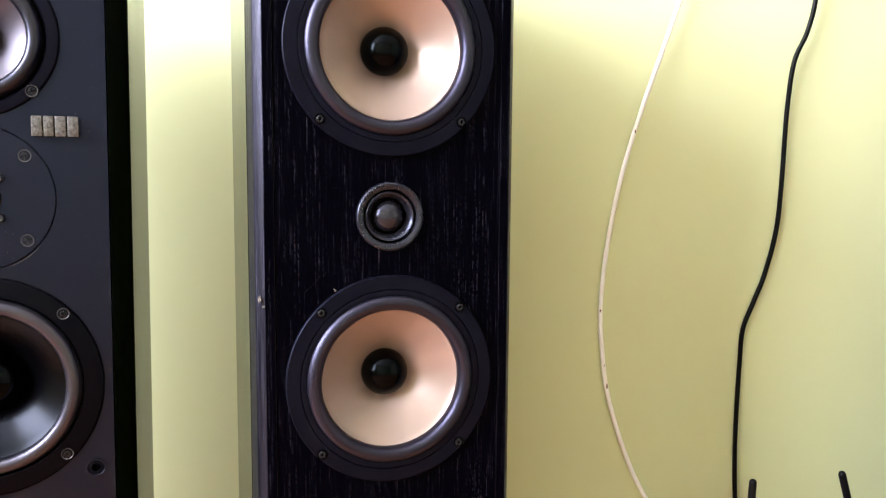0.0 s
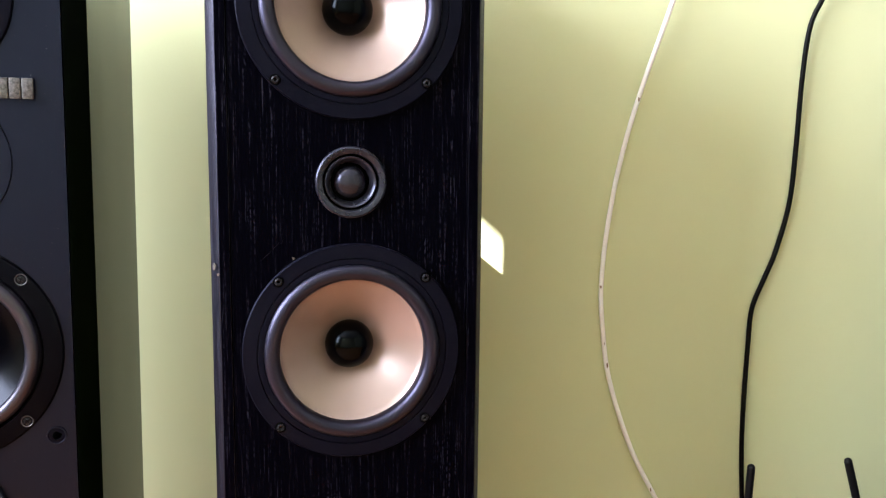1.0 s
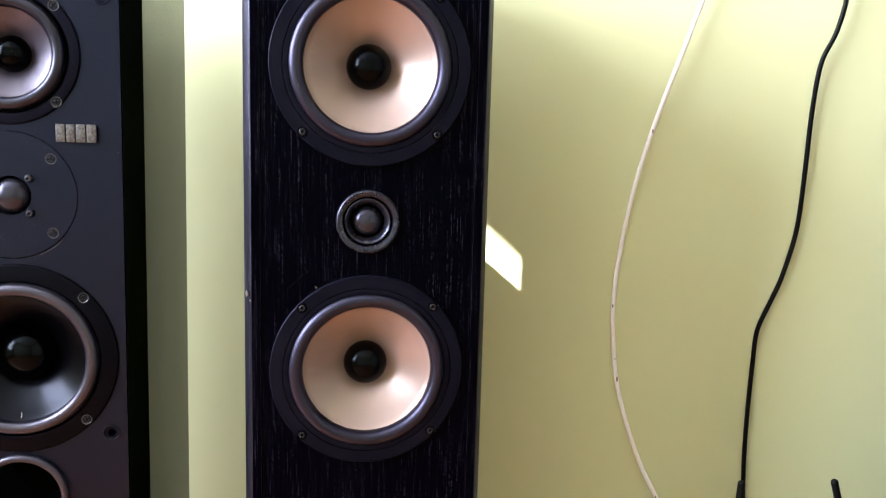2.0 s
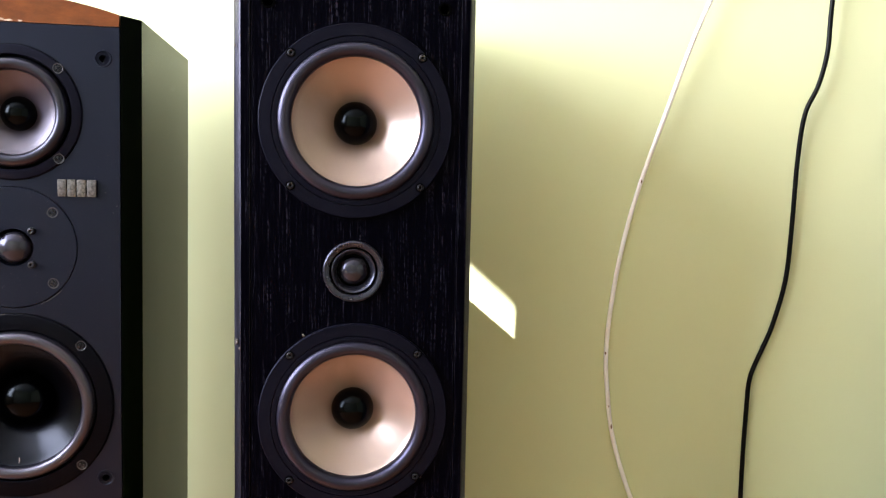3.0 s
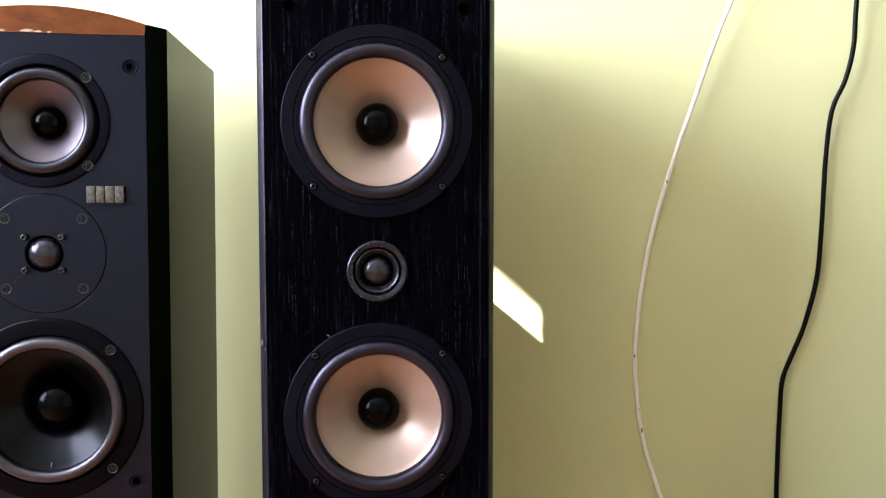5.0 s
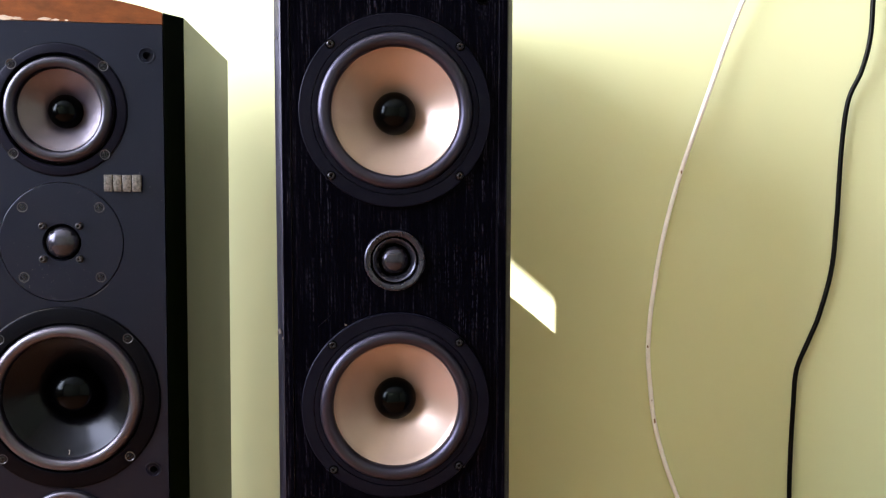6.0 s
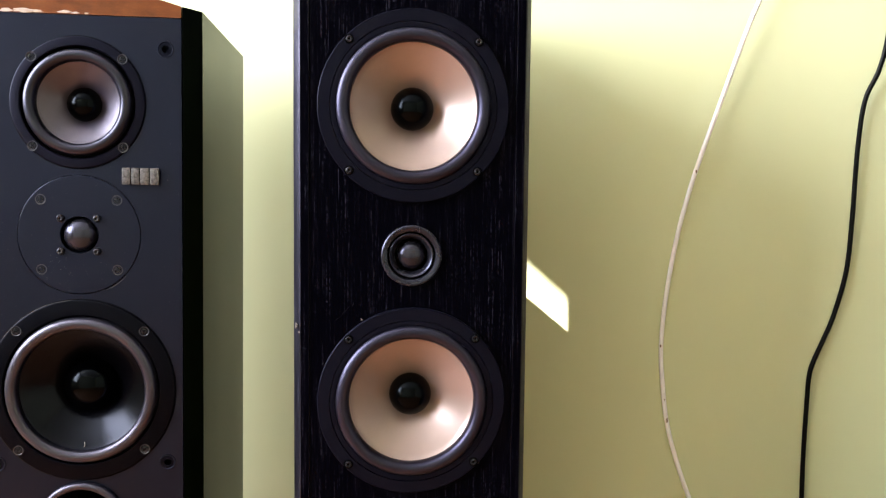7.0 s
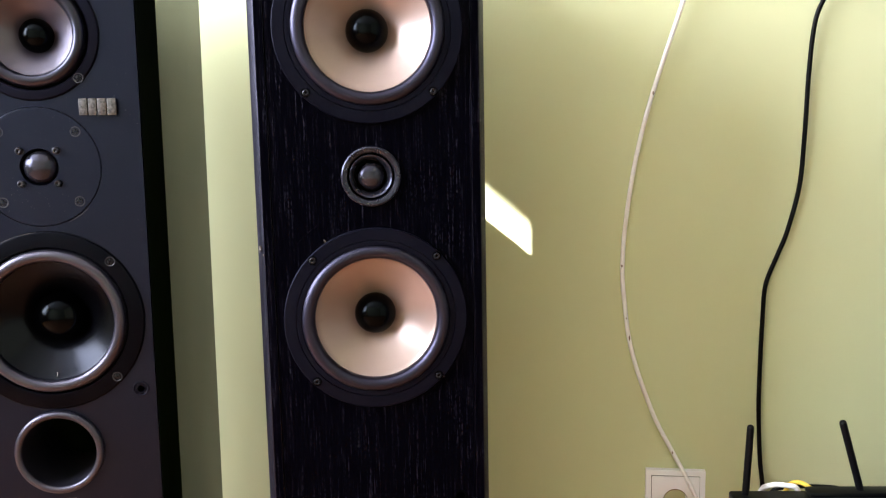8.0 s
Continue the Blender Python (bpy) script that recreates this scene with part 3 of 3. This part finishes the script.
bow = solid("white_cable", tube(white_run, 0.0030), CABLE_W, "off-white cable hanging in a bow on the wall", "cable")
rng = random.Random(8)
for at, w, h in (((0.2662, 0.3798, 0.664), 0.0016, 0.0030), ((0.2775, 0.3788, 0.562), 0.0015, 0.0042), ((0.2732, 0.3792, 0.590), 0.0008, 0.0020), ((0.3048, 0.3758, 0.900), 0.0014, 0.0040), ((0.3385, 0.3740, 0.397), 0.0012, 0.0032)):
    part("scorch_mark", flake(rng, w, h, 0.0004), GRIME, bow, "small brown scuff on the sheath", at)
black_run = [(0.56, 0.366, 1.62), (0.548, 0.366, 1.42), (0.541, 0.368, 1.25), (0.5333, 0.370, 1.1268), (0.5319, 0.372, 1.0709), (0.5237, 0.374, 1.0286), (0.5097, 0.377, 0.9903), (0.5046, 0.380, 0.9278), (0.502, 0.380, 0.840),
             (0.498, 0.3805, 0.773), (0.485, 0.3805, 0.714), (0.4735, 0.3805, 0.681), (0.4612, 0.3805, 0.648), (0.4575, 0.3805, 0.628), (0.4565, 0.3805, 0.600), (0.455, 0.3805, 0.535), (0.455, 0.380, 0.465), (0.459, 0.380, 0.390), (0.464, 0.375, 0.33), (0.47, 0.372, 0.15), (0.48, 0.366, 0.006)]
solid("black_cable", tube(black_run, 0.0031), CABLE_B, "black cable running down the green wall", "cable")


# ---- wall socket ----
def wall_socket():
    so = thing("wall_socket", pose(0.3445, WALL_Y, 0.3265), "white square wall socket on the green wall", "socket")
    sq = [(-0.0415, -0.0415), (0.0415, -0.0415), (0.0415, 0.0415), (-0.0415, 0.0415)]
    part("cover_frame", holed_panel(sq, [(0, -0.0022, 0.0200)], -0.009, 0.0), SOCKET, so)
    part("insert", holed_panel([(x * 0.80, z * 0.80) for x, z in sq], [(0, -0.0022, 0.0166)], -0.0112, -0.0088), SOCKET, so)
    part("shadow_gap", holed_panel([(x * 0.815, z * 0.815) for x, z in sq], [(0, -0.0022, 0.0180)], -0.0092, -0.0086), VOID, so)
    part("well", lathe([(0.0167, -0.0112), (0.0160, -0.0100), (0.0156, 0.004), (0, 0.004)], 40), SOCKET, so, "", (0, 0, -0.0022))
    part("well_rim", lathe([(0.0172, -0.0110), (0.0171, -0.0116), (0.0164, -0.0116), (0.0163, -0.0104)], 40), GRIME, so, "dark line round the socket well", (0, 0, -0.0022))
    for x in (-0.0095, 0.0095):
        part("pin_hole", lathe([(0.0026, 0.0036), (0.0026, 0.0030), (0, 0.0031)], 14), VOID, so, "", (x, 0, 0))
    for z in (-1, 1):
        part("earth_clip", box(-0.003, 0.003, -0.009, 0.0035, z * 0.0148 - 0.0030, z * 0.0148 - 0.0014, 0.0003), BRASS, so)
    return so


wall_socket()


# ---- router on its stand ----
def router():
    ro = thing("router", pose(0.475, 0.145, 0.394, 0, -1.6, 2.0), "black router with two stub antennas on a stand", "router")
    part("case", box(-0.092, 0.094, -0.065, 0.062, 0.0035, 0.0275, 0.0035, 3), ROUTER, ro)
    part("rear_ridge", box(-0.004, 0.092, 0.040, 0.0615, 0.0268, 0.0330, 0.0025, 2), ROUTER, ro, "raised rear edge of the case")
    for x, tip, z in ((-0.0755, -0.0690, 0.109), (0.0590, 0.0350, 0.1135)):
        base, end = Vector((x, 0.050, 0.018)), Vector((tip, 0.050, z))
        a = part("antenna", tube([base, base.lerp(end, 0.33), base.lerp(end, 0.66), end], 0.0042, 14, 3), ROUTER, ro, "slim black rounded antenna")
        part("tip", lathe([(0.0042, 0.0), (0.0040, -0.0016), (0.0030, -0.0032), (0.0014, -0.0041), (0, -0.0043)], 14), ROUTER, a, "", tuple(end), (-90, 0, 0))
        part("hinge", box(base.x - 0.006, base.x + 0.006, 0.044, 0.058, 0.010, 0.026, 0.002), ROUTER, a)
    return ro


router()
solid("white_cable", tube([(0.419, 0.226, 0.30), (0.419, 0.224, 0.37), (0.421, 0.218, 0.412), (0.432, 0.206, 0.4265), (0.448, 0.203, 0.4275), (0.460, 0.205, 0.4225), (0.466, 0.220, 0.39), (0.467, 0.226, 0.30)], 0.0031), CABLE_W, "white cable looped over the router's rear", "cable")
solid("yellow_cable", tube([(0.452, 0.240, 0.30), (0.452, 0.238, 0.38), (0.456, 0.232, 0.413), (0.467, 0.226, 0.4225), (0.479, 0.216, 0.4195), (0.486, 0.212, 0.411), (0.486, 0.228, 0.37), (0.488, 0.232, 0.30)], 0.0027), CABLE_Y, "yellow network cable looped behind the router", "cable")
solid("black_cable", tube([(0.436, 0.246, 0.30), (0.436, 0.246, 0.38), (0.442, 0.244, 0.402), (0.458, 0.242, 0.409), (0.490, 0.242, 0.411), (0.525, 0.240, 0.408), (0.540, 0.240, 0.38), (0.542, 0.240, 0.30)], 0.0028), CABLE_B, "black cable looped low behind the router", "cable")


def stand():
    st = thing("stand", pose(0.475, 0.15, 0), "narrow dark wooden stand under the router", "stand")
    part("top", box(-0.085, 0.085, -0.07, 0.055, 0.375, 0.3955, 0.003), STAND, st)
    for x in (-0.07, 0.07):
        for y in (-0.055, 0.04):
            part("leg", box(x - 0.012, x + 0.012, y - 0.012, y + 0.012, 0.0, 0.375, 0.002), STAND, st)
    return st


stand()


def side_cabinet():
    ca = thing("cabinet", pose(0.579, 0.215, 0), "tall blue-black cabinet beside the router", "cabinet")
    part("body", box(0.0, 0.40, -0.42, 0.0, 0.0, 1.25, 0.003), CABINET, ca)
    part("door", box(0.003, 0.397, -0.440, -0.422, 0.05, 1.245, 0.002), CABINET, ca)
    return ca


side_cabinet()
